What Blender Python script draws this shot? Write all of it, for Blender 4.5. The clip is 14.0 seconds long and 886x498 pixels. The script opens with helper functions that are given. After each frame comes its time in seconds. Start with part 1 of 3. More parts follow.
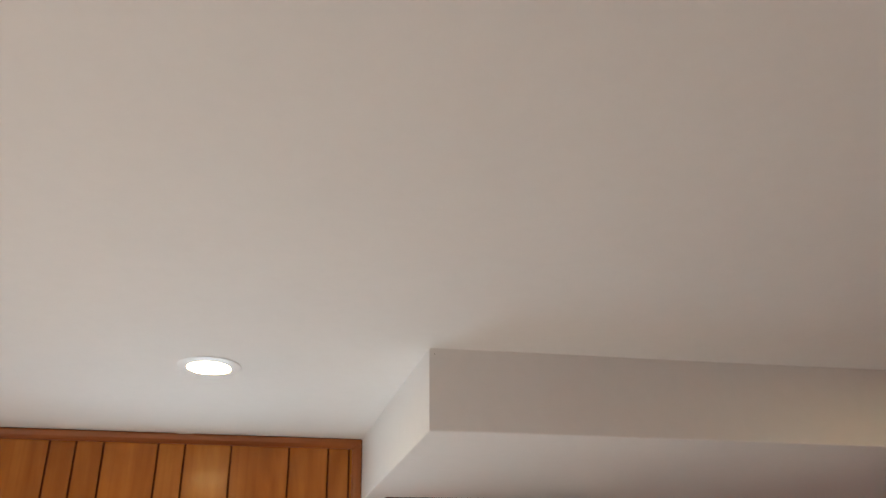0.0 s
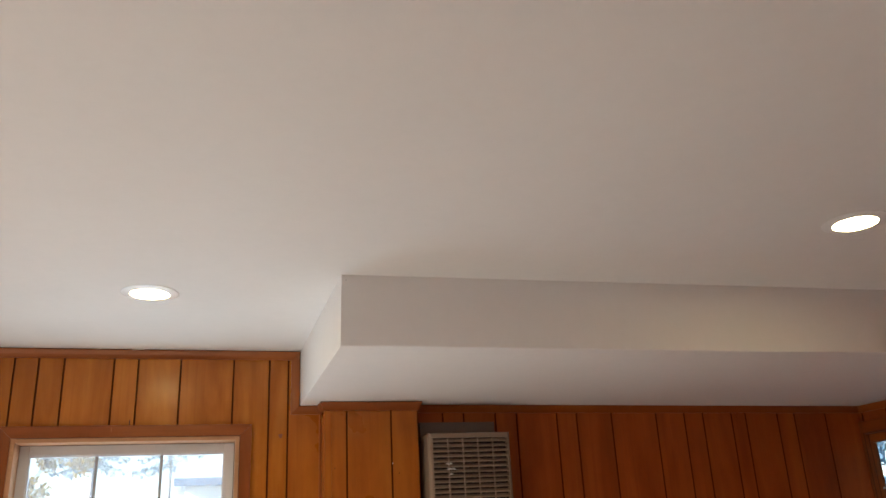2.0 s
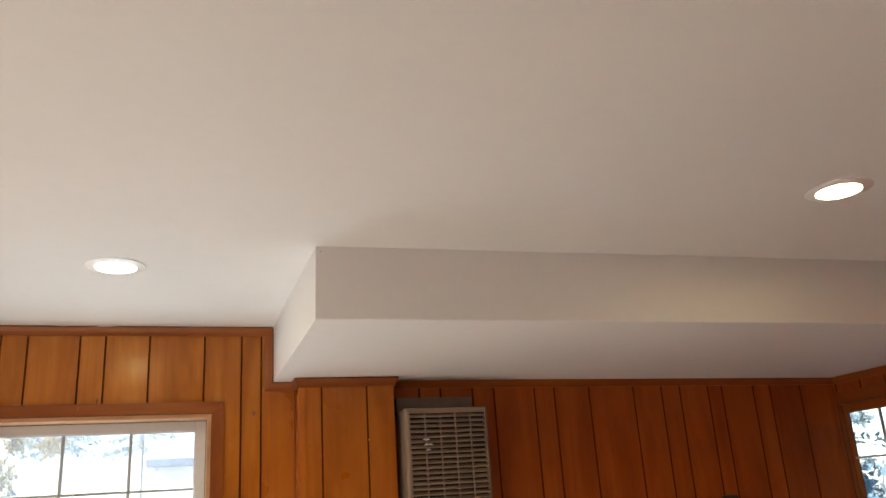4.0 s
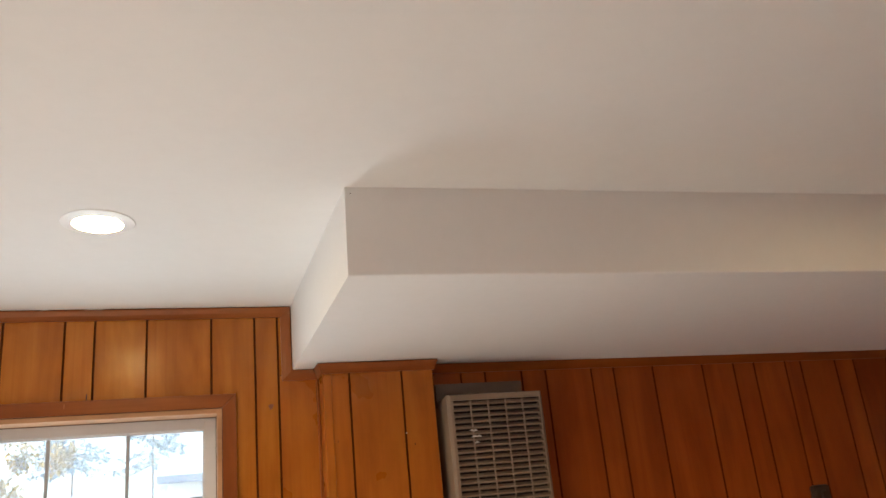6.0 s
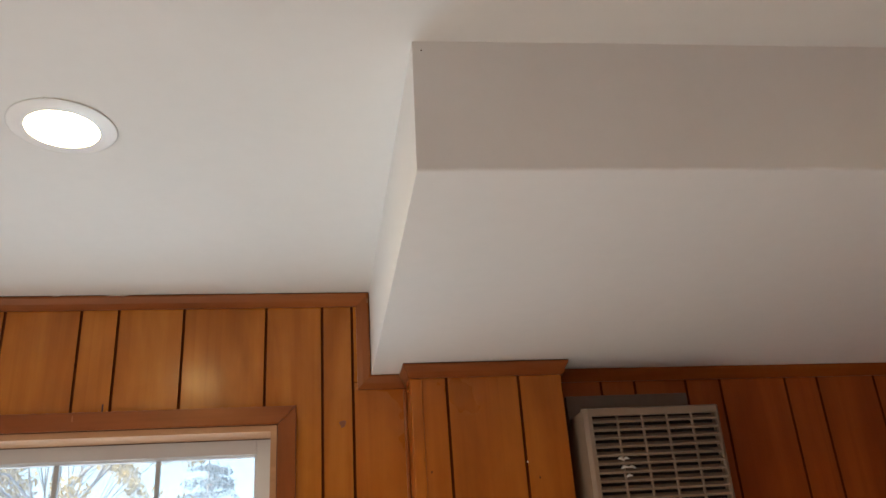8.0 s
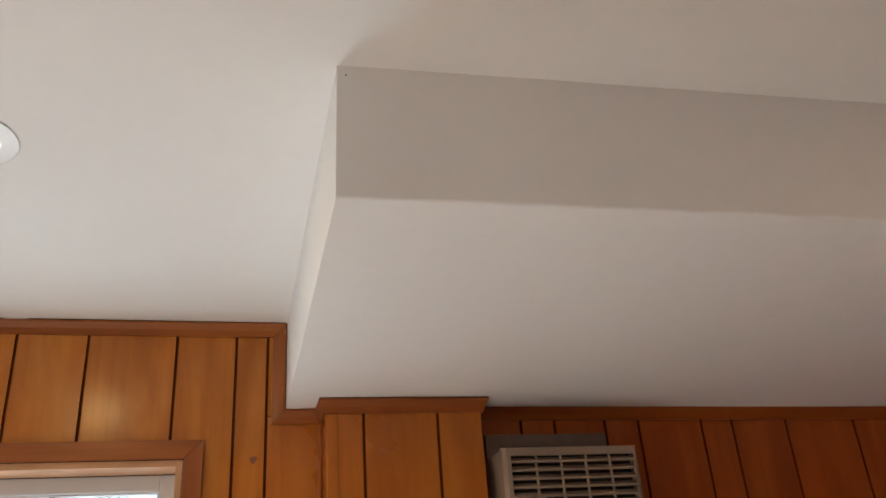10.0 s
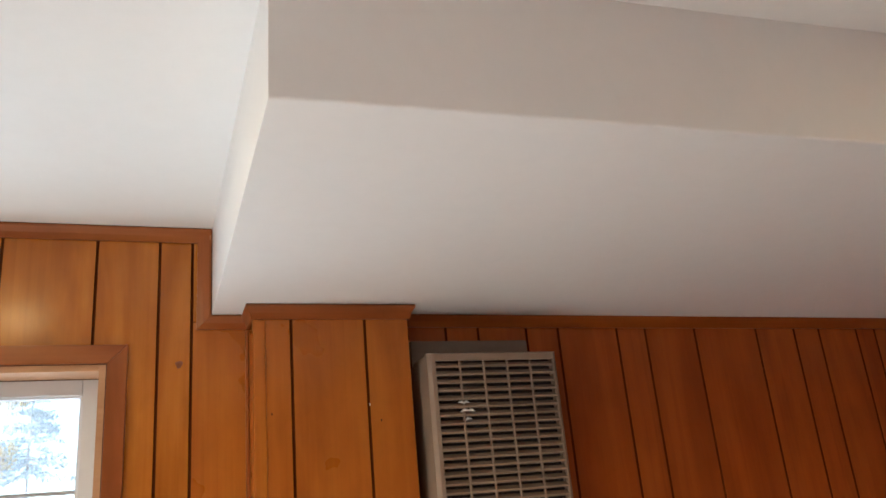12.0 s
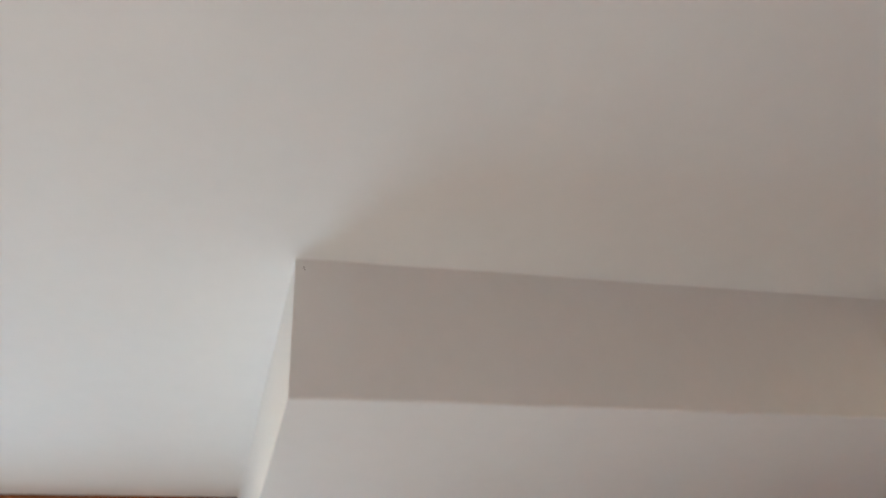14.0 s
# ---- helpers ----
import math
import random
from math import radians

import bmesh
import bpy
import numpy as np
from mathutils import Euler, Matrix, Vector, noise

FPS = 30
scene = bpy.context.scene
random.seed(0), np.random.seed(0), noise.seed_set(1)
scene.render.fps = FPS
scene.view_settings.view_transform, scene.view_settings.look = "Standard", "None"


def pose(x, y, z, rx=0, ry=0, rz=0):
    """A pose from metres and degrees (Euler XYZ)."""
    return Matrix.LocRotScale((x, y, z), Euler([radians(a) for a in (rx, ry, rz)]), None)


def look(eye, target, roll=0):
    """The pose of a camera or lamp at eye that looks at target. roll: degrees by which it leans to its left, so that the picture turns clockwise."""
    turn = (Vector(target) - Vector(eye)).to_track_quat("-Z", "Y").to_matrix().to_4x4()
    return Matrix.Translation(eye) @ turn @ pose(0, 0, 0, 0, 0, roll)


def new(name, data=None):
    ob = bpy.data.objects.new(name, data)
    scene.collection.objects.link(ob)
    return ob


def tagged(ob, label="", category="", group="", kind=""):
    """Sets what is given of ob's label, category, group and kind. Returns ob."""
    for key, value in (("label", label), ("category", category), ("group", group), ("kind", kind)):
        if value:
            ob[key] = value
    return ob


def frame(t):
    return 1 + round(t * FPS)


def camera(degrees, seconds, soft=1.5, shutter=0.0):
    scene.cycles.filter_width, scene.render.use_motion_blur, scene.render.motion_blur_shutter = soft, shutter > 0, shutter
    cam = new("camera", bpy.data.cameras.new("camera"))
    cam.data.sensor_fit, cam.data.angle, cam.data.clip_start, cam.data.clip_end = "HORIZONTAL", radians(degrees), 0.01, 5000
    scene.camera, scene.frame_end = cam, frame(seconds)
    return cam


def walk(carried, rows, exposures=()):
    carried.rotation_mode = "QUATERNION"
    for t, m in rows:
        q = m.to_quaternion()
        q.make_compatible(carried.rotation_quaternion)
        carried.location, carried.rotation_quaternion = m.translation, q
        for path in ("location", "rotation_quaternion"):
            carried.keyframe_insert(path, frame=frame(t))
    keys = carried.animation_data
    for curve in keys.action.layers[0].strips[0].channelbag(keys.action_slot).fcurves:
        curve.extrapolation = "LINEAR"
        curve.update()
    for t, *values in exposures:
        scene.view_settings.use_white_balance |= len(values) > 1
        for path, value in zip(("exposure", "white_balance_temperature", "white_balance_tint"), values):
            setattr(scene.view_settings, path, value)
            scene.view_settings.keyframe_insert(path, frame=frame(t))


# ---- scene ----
cam = camera(57.5, 14.0, shutter=0.4)
PATH = [
    (0, (-0.5199, -3.2804, 1.6377), (-0.0526, -1.5468, 2.5186), -1.51),
    (0.5, (-0.5318, -3.3272, 1.5888), (0.0064, -1.6012, 2.4440), -2.72),
    (1, (-0.4901, -3.4079, 1.5853), (0.0162, -1.6394, 2.3702), -1.81),
    (1.5, (-0.4174, -3.6018, 1.5750), (0.1163, -1.8109, 2.2876), -2.55),
    (2, (-0.3978, -3.6564, 1.5803), (0.1459, -1.8514, 2.2485), -2.87),
    (2.5, (-0.3935, -3.6434, 1.5875), (0.1414, -1.8304, 2.2407), -2.73),
    (3, (-0.3903, -3.6431, 1.5863), (0.1724, -1.8303, 2.2164), -2.91),
    (3.2, (-0.3880, -3.6360, 1.5840), (0.1921, -1.8239, 2.2002), -2.73),
    (5.3, (-0.4010, -3.3320, 1.5620), (0.2355, -1.5397, 2.1805), -5.18),
    (5.5, (-0.3970, -3.2620, 1.5580), (0.2197, -1.4635, 2.1784), -5.02),
    (6, (-0.3738, -3.0268, 1.5740), (0.2283, -1.2277, 2.2071), -5.69),
    (6.5, (-0.3447, -2.8197, 1.5668), (0.2104, -1.0146, 2.2254), -5.25),
    (7, (-0.2887, -2.5796, 1.5673), (0.2039, -0.7724, 2.2685), -5.40),
    (7.5, (-0.1655, -2.3378, 1.6097), (0.1566, -0.5056, 2.3440), -3.89),
    (8, (-0.1449, -2.2044, 1.5718), (0.1611, -0.3945, 2.3660), -4.04),
    (8.5, (-0.1198, -2.1668, 1.5853), (0.2831, -0.3991, 2.4297), -5.02),
    (8.7, (-0.1036, -2.1647, 1.5937), (0.3174, -0.4154, 2.4671), -5.00),
    (10.8, (-0.1385, -2.1752, 1.5784), (0.4083, -0.4286, 2.3848), -4.82),
    (11, (-0.1404, -2.1685, 1.5812), (0.4357, -0.4204, 2.3637), -4.96),
    (11.5, (-0.1392, -2.1601, 1.5806), (0.5133, -0.4106, 2.2973), -5.15),
    (12, (-0.1385, -2.1719, 1.5683), (0.5258, -0.4004, 2.2169), -5.24),
    (12.5, (-0.1266, -2.1527, 1.5763), (0.5509, -0.3756, 2.1953), -5.20),
    (13, (-0.1250, -2.1578, 1.5913), (0.5834, -0.4194, 2.2813), -5.49),
    (13.5, (-0.1233, -2.1629, 1.6314), (0.5677, -0.5379, 2.5705), -5.61),
    (14, (-0.1107, -2.2117, 1.6696), (0.4208, -0.6571, 2.8100), -5.39),
]
# seconds, stops, kelvin, tint
EXPOSURES = [
    (0.0, 1.92, 5890, 7.9),
    (1.5, 1.99, 5890, 8.9),
    (3.0, 2.11, 6120, 7.7),
    (5.5, 2.23, 6190, 8.9),
    (6.5, 2.17, 6040, 7.9),
    (7.5, 1.94, 5940, 6.9),
    (8.5, 1.87, 5990, 7.9),
    (11.0, 2.22, 5890, 7.9),
    (12.5, 2.45, 5570, 5.2),
    (13.0, 2.40, 5470, 4.7),
    (13.5, 2.32, 5420, 4.0),
    (14.0, 2.02, 5490, 4.9),
]
walk(cam, [(t, look(eye, target, roll)) for t, eye, target, roll in PATH], EXPOSURES)

# ---- light ----
world = bpy.data.worlds.new("sky")
scene.world = world
world.use_nodes = True
wn = world.node_tree.nodes
sky = wn.new("ShaderNodeTexSky")
sky.sky_type, sky.sun_disc = "NISHITA", False
sky.sun_elevation, sky.sun_rotation = radians(26), radians(247)
wn["Background"].inputs["Strength"].default_value = 0.125
world.node_tree.links.new(sky.outputs[0], wn["Background"].inputs["Color"])

sun_data = bpy.data.lights.new("sun", "SUN")
sun_data.energy, sun_data.angle, sun_data.color = 5.0, radians(0.6), (1.0, 0.975, 0.94)
sun = new("sun", sun_data)
sun.matrix_world = look((-11.3, -4.8, 5.99), (0, 0, 0))

LAMP_POWER = 15.0
LAMP_COLOR = (1.0, 0.72, 0.34)
WEST_LIGHT = 0.6
NORTH_LIGHT = 1.25

# ---- plan ----
CEIL = 2.40          # ceiling height
DROP = 2.156         # underside of the boxed soffit
SOFFIT_Y = -1.152    # front of the soffit
FACE = 0.010         # face of the panelling on the north wall
EAST = 3.03          # face of the panelling on the east wall
WEST, SOUTH = -3.6, -4.35
COL0, COL1, COLY = 0.098, 0.515, -0.097   # boxed chase beside the heater
WIN = (-1.149, -0.253, 0.438, 2.0285)       # opening inside the window casing
EWIN = (-0.50, -0.006, 0.92, 1.994)       # the same for the east window, along y


# ---- materials ----
def material(name, rough=0.5, metal=0.0):
    m = bpy.data.materials.new(name)
    m.use_nodes = True
    b = m.node_tree.nodes["Principled BSDF"]
    b.inputs["Roughness"].default_value, b.inputs["Metallic"].default_value = rough, metal
    return m, m.node_tree.nodes, m.node_tree.links, b


def ramp(n, stops):
    r = n.new("ShaderNodeValToRGB")
    e = r.color_ramp.elements
    while len(e) < len(stops):
        e.new(0.5)
    for k, (p, c) in zip(e, stops):
        k.position, k.color = p, (*c, 1)
    return r


def noise_at(n, l, vec, scale, detail=4.0, rough=0.55, dist=0.0):
    t = n.new("ShaderNodeTexNoise")
    t.inputs["Scale"].default_value, t.inputs["Detail"].default_value = scale, detail
    t.inputs["Roughness"].default_value, t.inputs["Distortion"].default_value = rough, dist
    l.new(vec, t.inputs["Vector"])
    return t


def mixed(n, l, mode, fac, a, b):
    m = n.new("ShaderNodeMix")
    m.data_type, m.blend_type = "RGBA", mode
    for sock, v in ((m.inputs[0], fac), (m.inputs[6], a), (m.inputs[7], b)):
        if isinstance(v, (int, float)):
            sock.default_value = v
        elif isinstance(v, tuple):
            sock.default_value = (*v, 1)
        else:
            l.new(v, sock)
    return m.outputs[2]


def bump(n, l, b, height, strength, distance=0.002):
    k = n.new("ShaderNodeBump")
    k.inputs["Strength"].default_value, k.inputs["Distance"].default_value = strength, distance
    l.new(height, k.inputs["Height"])
    l.new(k.outputs[0], b.inputs["Normal"])


def wood(name, dark, mid, light, along, rough=0.32, coat=0.35, vary=0.35):
    """Varnished timber with its grain along one axis."""
    m, n, l, b = material(name, rough)
    co = n.new("ShaderNodeTexCoord")
    info = n.new("ShaderNodeObjectInfo")
    shift = n.new("ShaderNodeVectorMath")
    shift.operation = "MULTIPLY_ADD"
    l.new(info.outputs["Random"], shift.inputs[0])
    shift.inputs[1].default_value = (7.3, 3.1, 11.7)
    l.new(co.outputs["Object"], shift.inputs[2])

    def stretched(cross, length):
        mp = n.new("ShaderNodeMapping")
        s = [cross] * 3
        s["xyz".index(along)] = length
        mp.inputs["Scale"].default_value = s
        l.new(shift.outputs[0], mp.inputs["Vector"])
        return mp.outputs[0]
    figure = noise_at(n, l, stretched(7, 1.1), 1.0, 3, 0.5, 1.2)
    grain = noise_at(n, l, stretched(150, 3.0), 1.0, 5, 0.65, 0.3)
    streak = noise_at(n, l, stretched(26, 0.5), 1.0, 3, 0.6, 0.6)
    mottle = noise_at(n, l, stretched(14, 7.0), 1.0, 4, 0.6, 0.4)
    c1 = ramp(n, [(0.28, dark), (0.5, mid), (0.74, light)])
    l.new(figure.outputs[0], c1.inputs[0])
    g = ramp(n, [(0.3, (0.66, 0.58, 0.5)), (0.62, (1, 1, 1))])
    l.new(grain.outputs[0], g.inputs[0])
    col = mixed(n, l, "MULTIPLY", 0.22, c1.outputs[0], g.outputs[0])
    s = ramp(n, [(0.36, (0.72, 0.56, 0.42)), (0.5, (1, 1, 1)), (0.7, (1.0, 0.96, 0.9))])
    l.new(streak.outputs[0], s.inputs[0])
    col = mixed(n, l, "MULTIPLY", 0.16, col, s.outputs[0])
    # flame figure: growth rings cut at a slant show as long wavering lines, strong on some boards only
    rings = n.new("ShaderNodeTexWave")
    rings.wave_type, rings.bands_direction, rings.wave_profile = "BANDS", "X" if along != "x" else "Z", "SAW"
    rings.inputs["Scale"].default_value, rings.inputs["Distortion"].default_value = 1.0, 1.7
    rings.inputs["Detail"].default_value, rings.inputs["Detail Scale"].default_value = 1.0, 0.5
    l.new(stretched(9.0, 0.8), rings.inputs["Vector"])
    arch = ramp(n, [(0.0, (1, 1, 1)), (0.62, (1, 0.97, 0.94)), (0.9, (0.70, 0.54, 0.42)), (1.0, (1, 1, 1))])
    l.new(rings.outputs[1], arch.inputs[0])
    where = noise_at(n, l, stretched(4.0, 1.2), 1.0, 2)
    mask = n.new("ShaderNodeMapRange")
    mask.inputs[1].default_value, mask.inputs[2].default_value = 0.50, 0.66
    mask.inputs[3].default_value, mask.inputs[4].default_value = 0.0, 0.34
    l.new(where.outputs[0], mask.inputs[0])
    col = mixed(n, l, "MULTIPLY", mask.outputs[0], col, arch.outputs[0])
    shimmer = ramp(n, [(0.36, (0.86, 0.82, 0.78)), (0.6, (1, 1, 1))])
    l.new(mottle.outputs[0], shimmer.inputs[0])
    col = mixed(n, l, "MULTIPLY", 0.6, col, shimmer.outputs[0])
    tone = ramp(n, [(0.0, (0.72, 0.64, 0.6)), (0.5, (1, 1, 1)), (1.0, (1.0, 0.9, 0.78))])
    l.new(info.outputs["Random"], tone.inputs[0])
    col = mixed(n, l, "MULTIPLY", vary, col, tone.outputs[0])
    l.new(col, b.inputs["Base Color"])
    worn = noise_at(n, l, co.outputs["Object"], 3.0, 4)
    r = n.new("ShaderNodeMapRange")
    r.inputs[3].default_value, r.inputs[4].default_value = rough - 0.07, rough + 0.1
    l.new(worn.outputs[0], r.inputs[0])
    l.new(r.outputs[0], b.inputs["Roughness"])
    b.inputs["Specular IOR Level"].default_value = 0.5
    b.inputs["Specular Tint"].default_value = (1.0, 0.86, 0.62, 1)
    b.inputs["Coat Weight"].default_value, b.inputs["Coat Roughness"].default_value = coat, 0.16
    bump(n, l, b, grain.outputs[0], 0.3, 0.0006)
    return m


def paint(name, colour, rough=0.6, orange=220.0, strength=0.08, soil=0.06, metal=0.0):
    """Rolled or sprayed paint with faint relief and soiling."""
    m, n, l, b = material(name, rough, metal)
    co = n.new("ShaderNodeTexCoord")
    big = noise_at(n, l, co.outputs["Object"], 1.3, 5, 0.6)
    k = ramp(n, [(0.3, tuple(c * (1 - soil) for c in colour)), (0.65, colour)])
    l.new(big.outputs[0], k.inputs[0])
    mid = noise_at(n, l, co.outputs["Object"], 26, 4, 0.6)
    k2 = ramp(n, [(0.3, (1 - soil * 0.5,) * 3), (0.6, (1, 1, 1))])
    l.new(mid.outputs[0], k2.inputs[0])
    l.new(mixed(n, l, "MULTIPLY", 1.0, k.outputs[0], k2.outputs[0]), b.inputs["Base Color"])
    fine = noise_at(n, l, co.outputs["Object"], orange, 3, 0.6)
    bump(n, l, b, fine.outputs[0], strength, 0.0015)
    return m


# One wood in three copies: the light's falloff towards the recess is coloured in.
PANEL = wood("lit_golden_panel", (0.32, 0.090, 0.008), (0.43, 0.138, 0.013), (0.51, 0.185, 0.019), "z", 0.23, 0.08, 0.25)
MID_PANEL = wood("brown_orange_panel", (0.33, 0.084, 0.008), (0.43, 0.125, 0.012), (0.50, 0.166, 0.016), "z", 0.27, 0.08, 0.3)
SHADE_PANEL = wood("shaded_red_panel", (0.27, 0.050, 0.005), (0.36, 0.075, 0.008), (0.43, 0.105, 0.012), "z", 0.38, 0.05, 0.35)
TRIM_X = wood("stained_trim_across", (0.21, 0.050, 0.009), (0.275, 0.071, 0.014), (0.335, 0.096, 0.019), "x", 0.36, 0.12, 0.2)
TRIM_Y = wood("stained_trim_deep", (0.21, 0.050, 0.009), (0.275, 0.071, 0.014), (0.335, 0.096, 0.019), "y", 0.36, 0.12, 0.2)
TRIM_Z = wood("stained_trim_upright", (0.21, 0.050, 0.009), (0.275, 0.071, 0.014), (0.335, 0.096, 0.019), "z", 0.36, 0.12, 0.2)
# The trim again, darkened and reddened to carry the recess's shade.
SHADE_TRIM_X = wood("shaded_trim_across", (0.20, 0.043, 0.005), (0.26, 0.060, 0.007), (0.31, 0.080, 0.010), "x", 0.36, 0.08, 0.2)
SHADE_TRIM_Y = wood("shaded_trim_deep", (0.20, 0.043, 0.005), (0.26, 0.060, 0.007), (0.31, 0.080, 0.010), "y", 0.36, 0.08, 0.2)
SHADE_TRIM_Z = wood("shaded_trim_upright", (0.20, 0.043, 0.005), (0.26, 0.060, 0.007), (0.31, 0.080, 0.010), "z", 0.36, 0.08, 0.2)
SHADE_JOINT = paint("shaded_gap_joint", (0.055, 0.018, 0.006), 0.85)
JAMB_WOOD = wood("bare_jamb", (0.42, 0.22, 0.11), (0.52, 0.29, 0.16), (0.60, 0.36, 0.2), "x", 0.45, 0.1, 0.1)
GROOVE = paint("dark_groove", (0.105, 0.027, 0.006), 0.9)
GROOVE.node_tree.nodes["Principled BSDF"].inputs["Specular IOR Level"].default_value = 0.04
CEILING = paint("white_ceiling_paint", (0.80, 0.79, 0.775), 0.75, 160, 0.10, 0.03)
WARM_BOUNCE = paint("warm_bounce_plaster", (0.64, 0.35, 0.22), 0.8, 120, 0.1, 0.05)
SASH = paint("white_sash_paint", (0.65, 0.655, 0.67), 0.4, 90, 0.05, 0.05)
RING = paint("white_ring_enamel", (0.88, 0.88, 0.88), 0.3, 90, 0.02, 0.02)
ENAMEL = paint("tan_enamel", (0.275, 0.20, 0.142), 0.42, 300, 0.06, 0.12)
PLATE = paint("grey_sheet_metal", (0.17, 0.123, 0.09), 0.5, 200, 0.06, 0.18)
DARK = paint("near_black", (0.02, 0.016, 0.013), 0.8)
BRONZE = paint("dark_bronze", (0.055, 0.032, 0.015), 0.5, 200, 0.1, 0.3)
BRIGHT = paint("bare_bright_metal", (0.88, 0.87, 0.82), 0.25, 200, 0.03, 0.05, 0.25)
FLOOR = paint("pale_floor", (0.55, 0.465, 0.37), 0.5, 60, 0.2, 0.12)
GRASS = paint("autumn_grass", (0.36, 0.34, 0.26), 0.9, 40, 0.5, 0.4)
EAVES_BAND = paint("blue_grey_eaves_band", (0.13, 0.15, 0.19), 0.6, 60, 0.1, 0.2)
SIDING = paint("white_siding", (0.78, 0.79, 0.80), 0.7, 60, 0.1, 0.1)
ROOFING = paint("grey_roofing", (0.42, 0.44, 0.47), 0.85, 60, 0.3, 0.25)
BARK = paint("bark", (0.27, 0.24, 0.21), 0.9, 60, 0.6, 0.4)


def leaf(name, colour):
    """Thin leaves: they let half the light through."""
    m, n, l, b = material(name, 0.6)
    co, info = n.new("ShaderNodeTexCoord"), n.new("ShaderNodeNewGeometry")
    k = ramp(n, [(0.0, tuple(c * 0.6 for c in colour)), (1.0, tuple(c * 1.25 for c in colour))])
    l.new(info.outputs["Random Per Island"], k.inputs[0])
    l.new(k.outputs[0], b.inputs["Base Color"])
    tr, mx = n.new("ShaderNodeBsdfTranslucent"), n.new("ShaderNodeMixShader")
    l.new(k.outputs[0], tr.inputs[0])
    mx.inputs[0].default_value = 0.5
    l.new(b.outputs[0], mx.inputs[1])
    l.new(tr.outputs[0], mx.inputs[2])
    l.new(mx.outputs[0], n["Material Output"].inputs[0])
    return m


BLUE = leaf("blue_spruce_needle", (0.20, 0.29, 0.36))
DARKGREEN = leaf("light_screen_needle", (0.05, 0.07, 0.05))
YELLOW = leaf("yellow_leaf", (0.42, 0.29, 0.07))
GREEN = leaf("conifer_needle", (0.20, 0.235, 0.25))
KNOT_PALE = paint("pale_scuff", (0.38, 0.135, 0.04), 0.6)
KNOT = paint("knot_brown", (0.33, 0.100, 0.010), 0.4, 300, 0.1, 0.5)
# Greyer than the white sash: the bars' backlit shade is in their colour.
BAR = paint("backlit_grey_bar", (0.40, 0.41, 0.42), 0.45, 90, 0.05, 0.05)
NAIL = paint("nail_hole", (0.05, 0.02, 0.01), 0.8)
FILLER = paint("white_filler", (0.75, 0.72, 0.66), 0.8)


def glowing(name, colour, strength):
    m, n, l, b = material(name, 0.4)
    b.inputs["Base Color"].default_value = (0.9, 0.9, 0.9, 1)
    b.inputs["Emission Color"].default_value = (*colour, 1)
    b.inputs["Emission Strength"].default_value = strength
    return m


LENS = glowing("lit_diffuser", LAMP_COLOR, LAMP_POWER)

GLASS = bpy.data.materials.new("window_glass")
GLASS.use_nodes = True
gn, gl = GLASS.node_tree.nodes, GLASS.node_tree.links
gn.remove(gn["Principled BSDF"])
g_clear, g_gloss, g_mix, g_glare, g_veil = (gn.new("ShaderNode" + k) for k in ("BsdfTransparent", "BsdfGlossy", "MixShader", "BsdfTranslucent", "MixShader"))
g_clear.inputs[0].default_value = (0.94, 0.955, 0.955, 1)
g_gloss.inputs["Roughness"].default_value = 0.01
g_mix.inputs[0].default_value = 0.05
gl.new(g_clear.outputs[0], g_mix.inputs[1])
gl.new(g_gloss.outputs[0], g_mix.inputs[2])
# Translucent share lays a haze of glare over the view outside.
g_veil.inputs[0].default_value = 0.16
g_glare.inputs[0].default_value = (0.9, 0.92, 0.94, 1)
gl.new(g_mix.outputs[0], g_veil.inputs[1])
gl.new(g_glare.outputs[0], g_veil.inputs[2])
gl.new(g_veil.outputs[0], gn["Material Output"].inputs[0])


CLEAR = bpy.data.materials.new("clear_window_glass")
CLEAR.use_nodes = True
kn, kl = CLEAR.node_tree.nodes, CLEAR.node_tree.links
kn.remove(kn["Principled BSDF"])
k_clear, k_gloss, k_mix = (kn.new("ShaderNode" + k) for k in ("BsdfTransparent", "BsdfGlossy", "MixShader"))
k_clear.inputs[0].default_value = (0.86, 0.90, 0.92, 1)
k_gloss.inputs["Roughness"].default_value = 0.01
k_mix.inputs[0].default_value = 0.05
kl.new(k_clear.outputs[0], k_mix.inputs[1])
kl.new(k_gloss.outputs[0], k_mix.inputs[2])
kl.new(k_mix.outputs[0], kn["Material Output"].inputs[0])


# ---- mesh helpers ----
def box(bm, x0, x1, y0, y1, z0, z1, bevel=0.0):
    """A box, with its edges rounded off where a bevel is given."""
    v = [bm.verts.new((x, y, z)) for x in (x0, x1) for y in (y0, y1) for z in (z0, z1)]
    fs = [bm.faces.new([v[i] for i in q]) for q in ((0, 1, 3, 2), (4, 6, 7, 5), (0, 4, 5, 1), (2, 3, 7, 6), (0, 2, 6, 4), (1, 5, 7, 3))]
    if bevel:
        es = list({e for f in fs for e in f.edges})
        bmesh.ops.bevel(bm, geom=es, offset=bevel, segments=2, affect="EDGES", profile=0.6)
    return bm


def boxed(*a, bevel=0.0):
    return box(bmesh.new(), *a, bevel=bevel)


